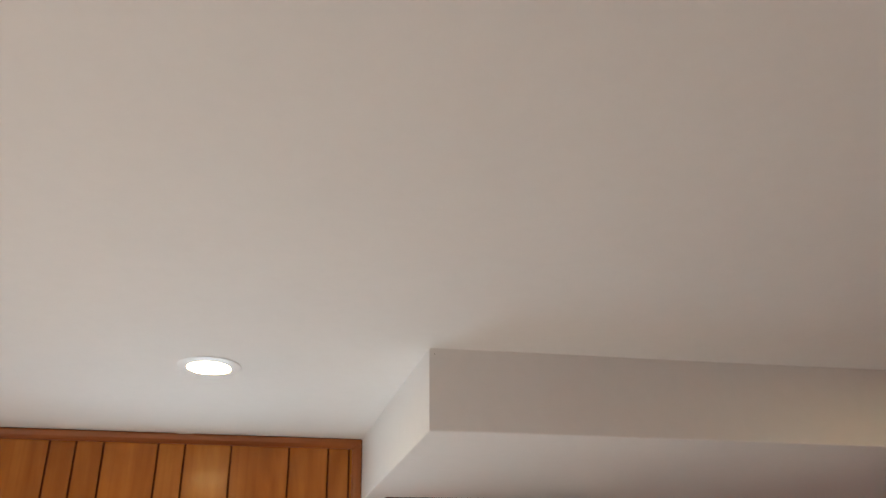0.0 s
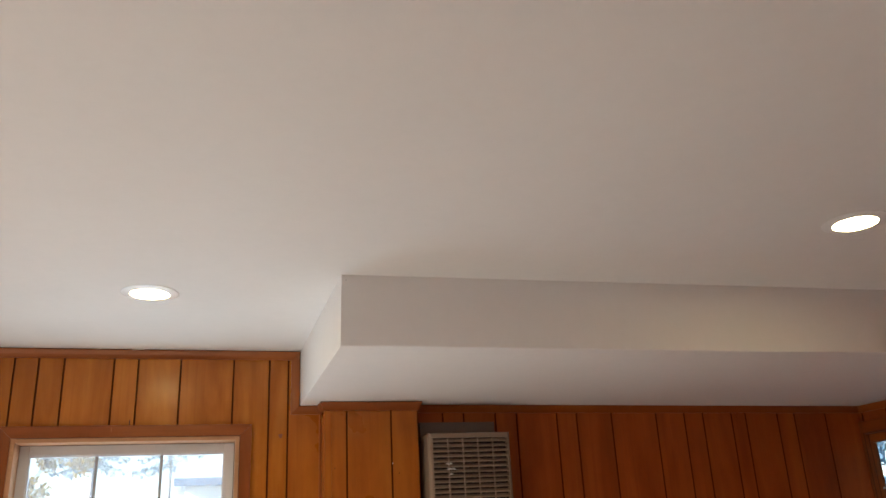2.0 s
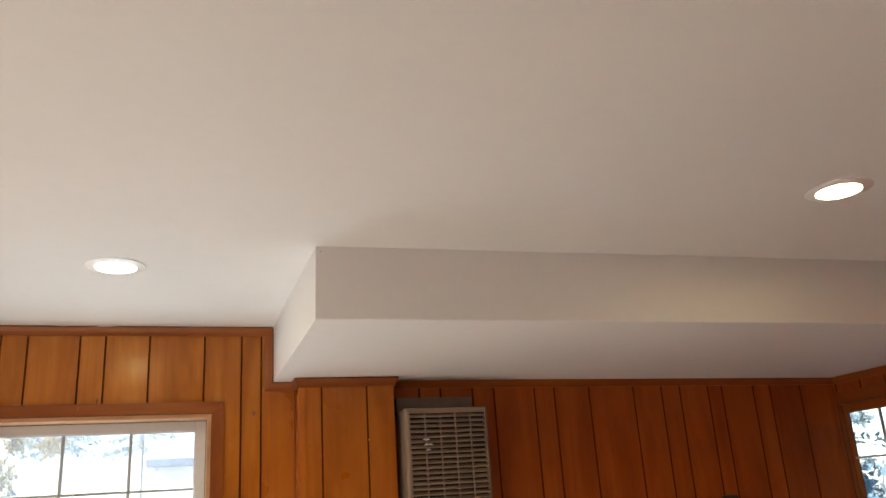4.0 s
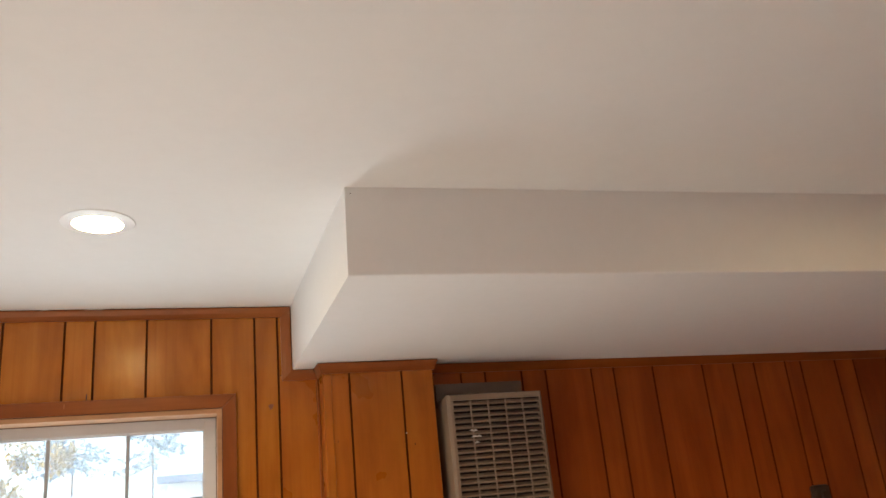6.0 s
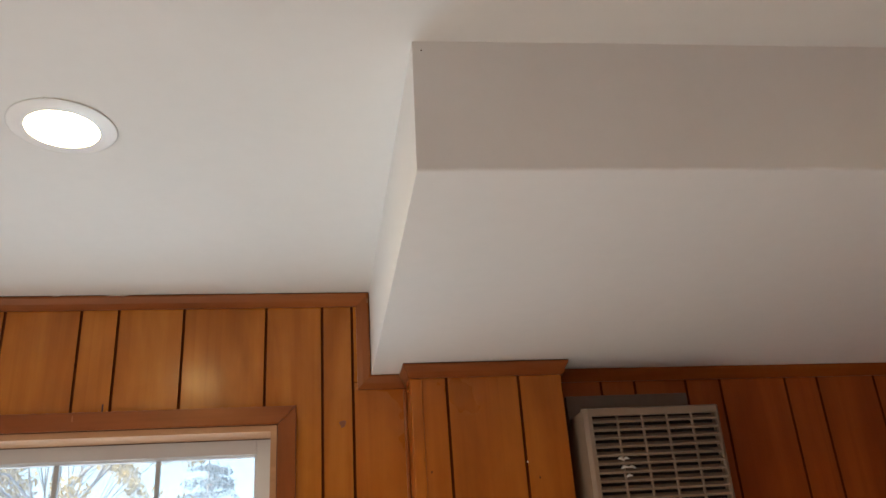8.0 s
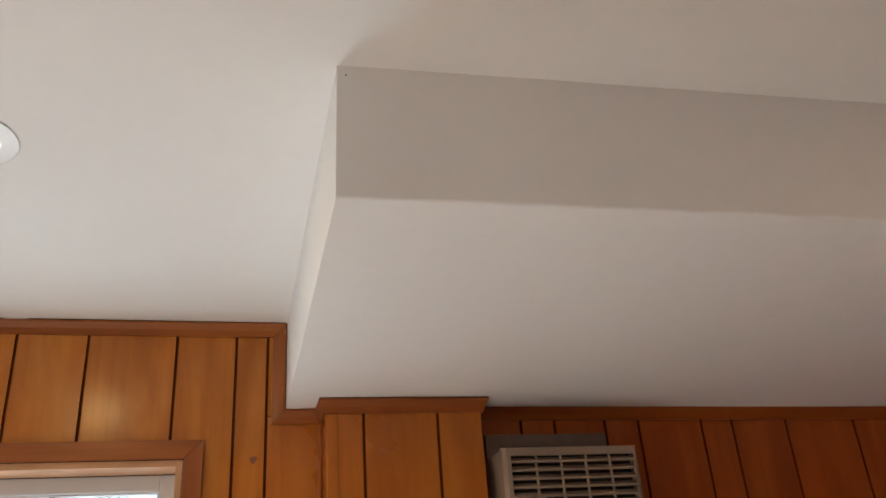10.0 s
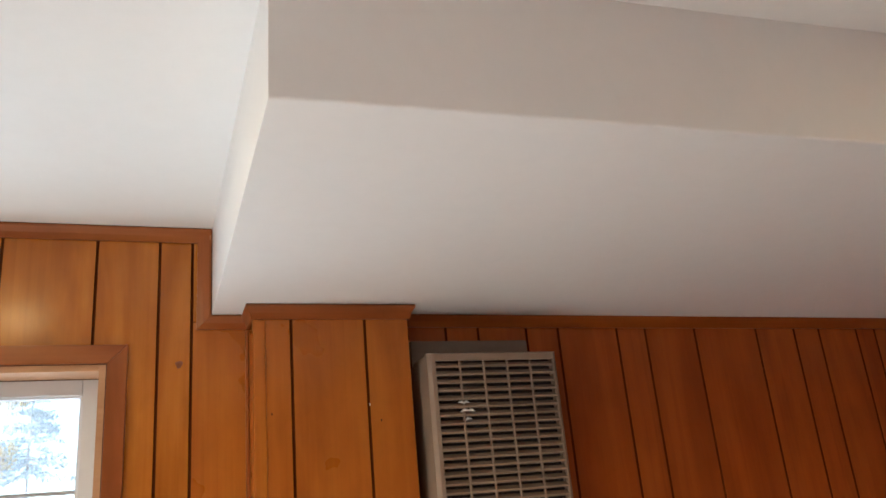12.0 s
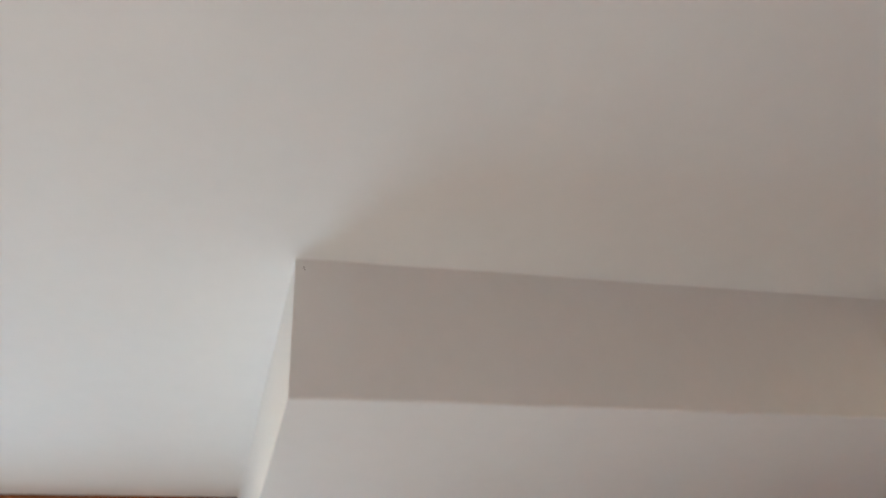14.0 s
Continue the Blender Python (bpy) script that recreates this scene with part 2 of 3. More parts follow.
def prism(bm, a, b, profile, cut_a=None, cut_b=None, out=None):
    """A moulding from a to b: profile points are (out from the wall, up). cut_a and cut_b slide each end's points along the run by that multiple of their depth."""
    a, b = Vector(a), Vector(b)
    run = (b - a).normalized()
    up = Vector((0, 0, 1))
    out = Vector(out)
    ends = []
    for base, cut in ((a, cut_a or 0), (b, cut_b or 0)):
        ends.append([bm.verts.new(base + out * d + up * h + run * d * cut) for d, h in profile])
    k = len(profile)
    for i in range(k):
        j = (i + 1) % k
        bm.faces.new((ends[0][i], ends[0][j], ends[1][j], ends[1][i]))
    bm.faces.new(ends[0][::-1])
    bm.faces.new(ends[1])
    bmesh.ops.recalc_face_normals(bm, faces=bm.faces)
    return bm


def link_mesh(name, bm, mat, smooth=False):
    me = bpy.data.meshes.new(name)
    bmesh.ops.recalc_face_normals(bm, faces=bm.faces)
    bm.to_mesh(me)
    bm.free()
    me.materials.append(mat)
    if mat in (PANEL, MID_PANEL, SHADE_PANEL):
        me.materials.append(GROOVE)
    if smooth:
        me.polygons.foreach_set("use_smooth", [True] * len(me.polygons))
    return new(name, me)


def part(name, bm, mat, parent, label="", smooth=False):
    ob = link_mesh(name, bm, mat, smooth)
    ob.parent = parent
    return tagged(ob, label)


def structure(name, bm, mat, label, category):
    return tagged(link_mesh(name, bm, mat), label, category, kind="structure")


def empty(name, label, category, at=(0, 0, 0), group="", kind=""):
    ob = new(name)
    ob.location = at
    return tagged(ob, label, category, group, kind)


# ---- shell of the room ----
# Unseen floor, kept pale so that it bounces light up onto the ceiling.
structure("floor", boxed(WEST - 0.2, EAST + 0.2, SOUTH - 0.2, 0.2, -0.15, 0.0), FLOOR, "pale tan floor of the panelled room", "floor")
structure("ceiling", boxed(WEST - 0.2, EAST + 0.2, SOUTH - 0.2, 0.2, CEIL, CEIL + 0.15), CEILING, "smooth white painted plaster ceiling with recessed lights", "ceiling")


def soffit_mesh():
    """The boxed drop: a shell of three faces with softly uneven plastered edges. Its front runs a little out of line with the wall."""
    bm = bmesh.new()
    nx, seed = 60, 3.7
    end = EAST + 0.01

    def wob(x, k, a=0.0016):
        return a * noise.noise(Vector((x * 2.3, k, seed))) + a * 0.5 * noise.noise(Vector((x * 9.1, k, seed)))

    def back_height(x):
        return 2.1545 + 0.0035 * min(x / 0.55, 1.0) - 0.0076 * max(x - 0.55, 0.0)
    r = 0.004
    rows = []
    for i in range(nx + 1):
        x = end * i / nx
        skew = 1 - x / end
        low = 2.162 - 0.0058 * x + wob(x, 1)
        back = back_height(x)
        lean = -0.0374 * x
        f = SOFFIT_Y + lean + wob(x, 5)
        top_x, low_x, wall_x = x + 0.006 * skew, x + 0.002 * skew, x + 0.001 * skew
        rows.append([bm.verts.new(p) for p in ((top_x, SOFFIT_Y + lean + wob(x, 9), CEIL + 0.001), (low_x, f, low + r), (low_x, f + r * 0.3, low + r * 0.3), (low_x, f + r, low), (low_x, -0.55, 0.5 * (low + back) + wob(x, 7)), (wall_x, 0.018, back))])
    for a, b in zip(rows, rows[1:]):
        for i in range(5):
            bm.faces.new((a[i], b[i], b[i + 1], a[i + 1]))
    back = bm.verts.new((0.001, 0.018, CEIL + 0.001))
    bm.faces.new([rows[0][i] for i in range(6)] + [back])
    return bm


structure("soffit", soffit_mesh(), CEILING, "white plastered soffit box dropped below the ceiling", "soffit")


def wall_boxes(bm, x0, x1, y0, y1, z1, hole=None, along="x"):
    """A wall of full thickness, left open at the hole (start, end, sill, head)."""
    runs = [(x0, x1, 0.0, z1)] if hole is None else [(x0, hole[0], 0.0, z1), (hole[1], x1, 0.0, z1), (hole[0], hole[1], 0.0, hole[2]), (hole[0], hole[1], hole[3], z1)]
    for a, b, lo, hi in runs:
        if along == "x":
            box(bm, a, b, y0, y1, lo, hi)
        else:
            box(bm, y0, y1, a, b, lo, hi)
    return bm


north = structure("wall_north", wall_boxes(bmesh.new(), WEST - 0.2, EAST + 0.045, FACE + 0.012, FACE + 0.19, CEIL, WIN), GROOVE, "north wall lined with orange-brown varnished grooved planks", "wall")
east = structure("wall_east", wall_boxes(bmesh.new(), SOUTH - 0.2, FACE + 0.012, EAST + 0.012, EAST + 0.045, CEIL, EWIN, "y"), GROOVE, "east wall lined with varnished planks coloured dark as in shade", "wall")
# Unseen opening added here to let sun and sky light the room.
structure("wall_west", wall_boxes(bmesh.new(), SOUTH - 0.2, FACE + 0.012, WEST - 0.19, WEST, CEIL, (-4.0, -1.9, 0.30, 2.05), "y"), PANEL, "west wall of varnished timber with a wide opening added to admit light", "wall")
# Unseen wall, set near and coloured orange to bounce warm light on the soffit.
structure("wall_south", boxed(WEST - 0.2, EAST + 0.045, SOUTH - 0.19, SOUTH, 0.0, CEIL), WARM_BOUNCE, "unseen south wall coloured to bounce warm light", "wall")
# Unseen roof, added so its eaves cut sky light at the east window.
structure("roof", boxed(WEST - 0.35, EAST + 0.75, SOUTH - 0.6, 0.45, CEIL + 0.15, CEIL + 0.30), ROOFING, "unseen low flat roof added for its light-blocking eaves", "roof")

# Added fill lamp in the west opening.
fill_in = bpy.data.lights.new("fill_light", "AREA")
fill_in.shape, fill_in.size, fill_in.size_y, fill_in.energy, fill_in.color = "RECTANGLE", 2.0, 1.7, WEST_LIGHT, (0.78, 0.90, 1.0)
new("fill_light", fill_in).matrix_world = look((WEST - 0.05, -2.95, 1.18), (0, -2.95, 1.18))
north_in = bpy.data.lights.new("north_window_light", "AREA")
north_in.shape, north_in.size, north_in.size_y, north_in.energy, north_in.color = "RECTANGLE", 0.80, 0.50, NORTH_LIGHT, (0.88, 1.0, 0.96)
new("north_window_light", north_in).matrix_world = look((-0.70, FACE + 0.02, 1.40), (-0.70, -1.0, 1.70))

# crown moulding round the top of the panelling
COVE = [(0.0, 0.0045), (0.006, 0.0045), (0.0075, 0.010), (0.011, 0.020), (0.018, 0.032), (0.020, 0.0345), (0.020, 0.040), (0.0, 0.040)]


def crown(a, b, out, mat, cut_a=0, cut_b=0):
    return structure("trim", prism(bmesh.new(), a, b, COVE, cut_a, cut_b, out), mat, "narrow stained wooden crown moulding under the ceiling", "trim")


TOPZ = CEIL - 0.043
LOWZ = DROP - 0.043


def mitred_leg(a, b, down_a, down_b, slide_a, slide_b, mat, label):
    """A leg of the flat frame round the soffit's end. a and b are (along, up) on its soffit-side edge; down is the way in which the moulding's width runs there, slide how far its mitre moves along with that width."""
    bm = bmesh.new()
    ends = []
    for (u, z), (du, dz), (su, sz) in ((a, down_a, slide_a), (b, down_b, slide_b)):
        ends.append([bm.verts.new((u + (du + su) * (0.040 - h), FACE - d, z + (dz + sz) * (0.040 - h))) for d, h in COVE])
    k = len(COVE)
    for i in range(k):
        bm.faces.new((ends[0][i], ends[0][(i + 1) % k], ends[1][(i + 1) % k], ends[1][i]))
    bm.faces.new(ends[0][::-1])
    bm.faces.new(ends[1])
    return structure("trim", bm, mat, label, "trim")


EDGE = -0.002
mitred_leg((WEST, TOPZ + 0.040), (EDGE, TOPZ + 0.040), (0, -1), (0, -1), (0, 0), (-1, 0), TRIM_X, "narrow stained wooden crown moulding under the ceiling")
mitred_leg((EDGE, TOPZ + 0.040), (EDGE, LOWZ + 0.040), (-1, 0), (-1, 0), (0, -1), (0, -1), TRIM_Z, "short upright stained moulding beside the soffit, mitred at both ends")
low = prism(bmesh.new(), (EDGE, FACE, LOWZ), (COL0, FACE, LOWZ), COVE, 0, -1, (0, -1, 0))
for v in low.verts:
    if v.co.x < 0.03:
        v.co.x -= LOWZ + 0.040 - v.co.z
structure("trim", low, TRIM_X, "short stained moulding below the soffit's end", "trim")
crown((COL0, FACE, LOWZ), (COL0, COLY, LOWZ), (-1, 0, 0), TRIM_Y, -1, 1)
crown((COL0, COLY, LOWZ), (COL1, COLY, LOWZ), (0, -1, 0), TRIM_X, -1, 1)
crown((COL1, COLY, LOWZ), (COL1, FACE, LOWZ), (1, 0, 0), TRIM_Y, -1, -1)
crown((COL1, FACE, LOWZ + 0.004), (EAST, FACE, LOWZ - 0.014), (0, -1, 0), SHADE_TRIM_X, 1, -1)
crown((EAST, FACE, LOWZ - 0.015), (EAST, SOFFIT_Y, LOWZ - 0.015), (-1, 0, 0), SHADE_TRIM_Y, 1, 0)
# shade in the gaps between mouldings and plaster, laid in as dark strips
for x0, x1, y0, z0, z1 in ((WEST, EDGE, FACE - 0.019, TOPZ + 0.0402, CEIL - 0.0002), (EDGE + 0.0002, COL0 - 0.018, FACE - 0.019, LOWZ + 0.0402, DROP - 0.0005), (COL0 - 0.0195, COL1 + 0.0195, COLY - 0.0195, LOWZ + 0.0402, DROP - 0.0002)):
    structure("trim", boxed(x0, x1, y0, FACE, z0, z1), SHADE_JOINT, "thin dark strip for the shade between moulding and plaster", "trim")
structure("trim", boxed(EDGE + 0.0002, 0.0006, FACE - 0.0185, FACE, DROP, TOPZ + 0.040), SHADE_JOINT, "thin dark strip for the shade between moulding and plaster", "trim")


# ---- panelling, plank by plank ----
def plank_mesh(u0, u1, z0, z1, place, thick=0.0115, hole=None, cham=0.0012, tongue=(True, True)):
    """One tongued board: flat face, eased long edges; place() maps (along, out, up) to the room. A hole is (start, end, sill, head)."""
    bm = bmesh.new()
    low = thick - 0.0050
    us = [(u0, thick - cham), (u0 + cham, thick), (u1 - cham, thick), (u1, thick - cham)]
    us = ([(u0 - GAP, low), (u0, low)] if tongue[0] else [(u0, 0.0)]) + us + ([(u1, low), (u1 + GAP, low)] if tongue[1] else [(u1, 0.0)])
    zs = [z0, z1]
    if hole and hole[0] < u1 and hole[1] > u0:
        for h in (hole[0], hole[1]):
            if u0 + cham < h < u1 - cham:
                us.append((h, thick))
        us.sort(key=lambda p: (p[0], p[1] if p[0] < (u0 + u1) / 2 else -p[1]))
        zs = [z0, hole[2], hole[3], z1]
    grid = [[bm.verts.new(place(u, d, z)) for z in zs] for u, d in us]
    for i in range(len(us) - 1):
        for j in range(len(zs) - 1):
            mid = (us[i][0] + us[i + 1][0]) / 2
            if len(zs) == 4 and j == 1 and hole[0] - 1e-6 < mid < hole[1] + 1e-6:
                continue
            f = bm.faces.new((grid[i][j], grid[i + 1][j], grid[i + 1][j + 1], grid[i][j + 1]))
            f.material_index = 0 if us[i][1] == us[i + 1][1] == thick else 1
    return bm


GAP = 0.0027   # half the width of a groove


def planks(parent, joints, z0, top, place, hole=None, mat=PANEL):
    for a, b in zip(joints, joints[1:]):
        part("plank", plank_mesh(a + GAP, b - GAP, z0, top(0.5 * (a + b)), place, hole=hole), mat, parent)


def on_north(u, d, z):
    return (u, FACE + 0.0115 - d, z)


def on_east(u, d, z):
    return (EAST + 0.0115 - d, u, z)


LEFT = [WEST, -3.417, -3.247, -3.017, -2.867, -2.767, -2.677, -2.577, -2.387, -2.287, -2.117, -1.887, -1.732, -1.632, -1.397, -1.172, -1.080, -0.982, -0.786, -0.688, -0.514, -0.290, -0.134, -0.050]
RIGHT = [-0.050, 0.42, 0.664, 0.766, 0.924, 1.032, 1.240, 1.345, 1.534, 1.782, 1.944, 2.053, 2.222, 2.307, 2.502, 2.609, 2.806, EAST + 0.004]
planks(north, LEFT, 0.10, lambda u: CEIL - 0.012, on_north, WIN)
part("plank", plank_mesh(-0.050 + GAP, 0.0, DROP - 0.016, CEIL - 0.012, on_north, tongue=(True, False)), PANEL, north)
planks(north, RIGHT[:2], 0.10, lambda u: DROP - 0.018, on_north, None, MID_PANEL)
planks(north, RIGHT[1:], 0.10, lambda u: DROP - 0.018, on_north, None, SHADE_PANEL)
planks(east, [SOUTH, -3.9, -3.4, -2.9, -2.4, -1.9, -1.5, -1.15], 0.10, lambda u: CEIL - 0.012, on_east, None, SHADE_PANEL)
planks(east, [-1.15, -1.03, -0.81, -0.645, -0.42, -0.345, -0.181, -0.012, FACE + 0.008], 0.10, lambda u: DROP - 0.02, on_east, EWIN, SHADE_PANEL)


# ---- boxed chase beside the heater ----
def chase():
    ob = empty("pipe_chase", "shallow boxed chase clad in varnished grooved planks", "pipe chase", (COL0, 0, 0), kind="structure")
    inv = Matrix.Translation((-COL0, 0, 0))

    def add(name, bm, mat, label=""):
        bmesh.ops.transform(bm, matrix=inv, verts=bm.verts)
        return part(name, bm, mat, ob, label)
    add("backing", boxed(COL0 + 0.006, COL1 - 0.006, COLY + 0.011, FACE - 0.001, 0.0, DROP - 0.012), GROOVE)
    js = [COL0 + 0.022, 0.195, 0.393, COL1]
    for i, (a, b) in enumerate(zip(js, js[1:])):
        add("plank", plank_mesh(a + (0.001 if i == 0 else GAP), b - (0.0 if i == 2 else GAP), 0.1, DROP - 0.02, lambda u, d, z: (u, COLY + 0.0115 - d, z), tongue=(i > 0, i < 2)), MID_PANEL)
    add("corner_trim", boxed(COL0 - 0.002, COL0 + 0.031, COLY - 0.0035, COLY + 0.016, 0.0, LOWZ + 0.004, bevel=0.0045), MID_PANEL, "rounded stained corner strip")
    add("side_panel", boxed(COL0, COL0 + 0.006, COLY + 0.014, FACE, 0.0, DROP - 0.012), MID_PANEL)
    add("inner_bead", boxed(COL0 - 0.010, COL0 - 0.0005, FACE - 0.010, FACE - 0.0005, 0.0, LOWZ + 0.002, bevel=0.003), TRIM_Z)
    add("side_panel", boxed(COL1 - 0.006, COL1, COLY + 0.012, FACE, 0.0, DROP - 0.012), MID_PANEL)
    for x, z in ((0.142, 1.872), (0.425, 1.846)):
        add("nail_hole", boxed(x - 0.0016, x + 0.0016, COLY - 0.0006, COLY + 0.002, z - 0.003, z + 0.003), NAIL)
    add("filler_spot", boxed(0.3952, 0.3980, COLY - 0.0003, COLY + 0.004, 1.885, 1.890), FILLER, "small white filler spot in a groove")
    return ob


chase()


# ---- windows ----
def window(name, w, place, label, glass_in, cols, rows, head, stile, mats, deep=-0.17, frame_mat=SASH, bar_mat=BAR, stop=9.0, glass_mat=GLASS, cw=0.060, r=0.006):
    """A cased double-hung window. w is the opening inside the casing; place maps (along, out, up) to the room."""
    ob = empty(name, label, "window", kind="structure")
    x0, x1, z0, z1 = w
    m_h, m_v, m_j = mats

    def add(nm, quads, mat, parent=ob, lab=""):
        return part(nm, quads, mat, parent, lab)

    def hexa(pts8):
        bm = bmesh.new()
        v = [bm.verts.new(place(*p)) for p in pts8]
        for q in ((0, 1, 2, 3), (4, 5, 6, 7), (0, 1, 5, 4), (1, 2, 6, 5), (2, 3, 7, 6), (3, 0, 4, 7)):
            bm.faces.new([v[i] for i in q])
        bmesh.ops.recalc_face_normals(bm, faces=bm.faces)
        es = list(bm.edges)
        bmesh.ops.bevel(bm, geom=es, offset=0.0022, segments=2, affect="EDGES", profile=0.6)
        return bm

    def slab(a0, a1, d0, d1, c0, c1, bevel=0.0):
        bm = bmesh.new()
        v = [bm.verts.new(place(a, d, c)) for a in (a0, a1) for d in (d0, d1) for c in (c0, c1)]
        for q in ((0, 1, 3, 2), (4, 6, 7, 5), (0, 4, 5, 1), (2, 3, 7, 6), (0, 2, 6, 4), (1, 5, 7, 3)):
            bm.faces.new([v[i] for i in q])
        bmesh.ops.recalc_face_normals(bm, faces=bm.faces)
        if bevel:
            bmesh.ops.bevel(bm, geom=list(bm.edges), offset=bevel, segments=2, affect="EDGES", profile=0.6)
        return bm

    def mitred(p, q, r, s):
        front = [(u, 0.030, z) for u, z in (p, q, r, s)]
        back = [(u, 0.0118, z) for u, z in (p, q, r, s)]
        return hexa(front + back)
    X0, X1, Z1, Z0 = x0 - cw, min(x1 + cw, stop), z1 + cw, z0 - cw
    add("head_casing", mitred((X0, Z1), (X1, Z1), (x1, z1), (x0, z1)), m_h)
    add("side_casing", mitred((X0, Z0), (X0, Z1), (x0, z1), (x0, z0)), m_v)
    add("side_casing", mitred((X1, Z1), (X1, Z0), (x1, z0), (x1, z1)), m_v)
    add("sill_casing", mitred((x0, z0), (x1, z0), (X1, Z0), (X0, Z0)), m_h)
    add("jamb", slab(x0 - 0.001, x0 + r, deep, 0.022, z0, z1, 0.001), m_j)
    add("jamb", slab(x1 - r, x1 + 0.001, deep, 0.022, z0, z1, 0.001), m_j)
    add("head_jamb", slab(x0 + r, x1 - r, deep, 0.022, z1 - r, z1 + 0.001, 0.001), m_j)
    add("window_sill", slab(x0 + r, x1 - r, deep, 0.035, z0 - 0.001, z0 + 0.02, 0.003), m_j)
    a0, a1, c1, c0 = x0 + r, x1 - r, z1 - r, z0 + 0.02
    # dark joints where the jamb meets the casing and the sash
    for d, u, z in ((0.0232, x1, z1), (glass_in + 0.0015, a1, c1)):
        add("jamb_joint", slab(a0, u, d - 0.0012, d + 0.0012, z - 0.0018, z + 0.0008), SHADE_JOINT)
        add("jamb_joint", slab(u - 0.0018, u + 0.0008, d - 0.0012, d + 0.0012, c0, z - 0.0019), SHADE_JOINT)
    mid = c1 - 0.565

    def sash(top, bottom, d, lab):
        """One sash: stiles, rails, glazing bead, bars and panes, at depth d."""
        s = add("sash", slab(a0, a0 + stile[0], d - 0.034, d, bottom, top, 0.003), frame_mat, ob, lab)
        for bm in (slab(a1 - stile[1], a1, d - 0.034, d, bottom, top, 0.003),
                   slab(a0 + stile[0], a1 - stile[1], d - 0.034, d, top - head, top, 0.003),
                   slab(a0 + stile[0], a1 - stile[1], d - 0.034, d, bottom, bottom + 0.045, 0.003)):
            add("rail", bm, frame_mat, s)
        g0, g1, h1, h0 = a0 + stile[0], a1 - stile[1], top - head, bottom + 0.045
        bead = 0.005
        for bm in (slab(g0, g0 + bead, d - 0.028, d - 0.006, h0, h1), slab(g1 - bead, g1, d - 0.028, d - 0.006, h0, h1),
                   slab(g0 + bead, g1 - bead, d - 0.028, d - 0.006, h1 - bead, h1), slab(g0 + bead, g1 - bead, d - 0.028, d - 0.006, h0, h0 + bead)):
            add("glazing_bead", bm, frame_mat, s)
        for i in range(1, cols):
            u = g0 + (g1 - g0) * i / cols
            add("muntin", slab(u - 0.0065, u + 0.0065, d - 0.024, d - 0.010, h0, h1, 0.003), bar_mat, s)
        for i in range(1, rows):
            z = h0 + (h1 - h0) * i / rows
            add("muntin", slab(g0, g1, d - 0.0225, d - 0.0115, z - 0.005, z + 0.005, 0.003), bar_mat, s)
        pane = add("pane", slab(g0, g1, d - 0.026, d - 0.0245, h0, h1), glass_mat, s, "window glass")
        pane.visible_shadow = False
    sash(c1, mid, glass_in, "white painted upper sash with muntins")
    sash(mid + 0.03, c0, glass_in - 0.042, "white painted lower sash with muntins")
    return ob


def out_north(u, d, z):
    return (u, FACE + 0.0115 - d, z)


def out_east(u, d, z):
    return (EAST + 0.0115 - d, u, z)


window("window_1", WIN, out_north, "white double-hung window in a stained wooden casing", -0.080, 3, 2, 0.042, (0.038, 0.043), (TRIM_X, TRIM_Z, JAMB_WOOD), cw=0.048, r=0.018)
window("window_2", EWIN, out_east, "double-hung window in a casing coloured dark as in shade", -0.002, 2, 2, 0.041, (0.03, 0.004), (SHADE_TRIM_Y, SHADE_TRIM_Z, SHADE_TRIM_Y), -0.045, SHADE_TRIM_Z, BAR, FACE - 0.001, CLEAR)


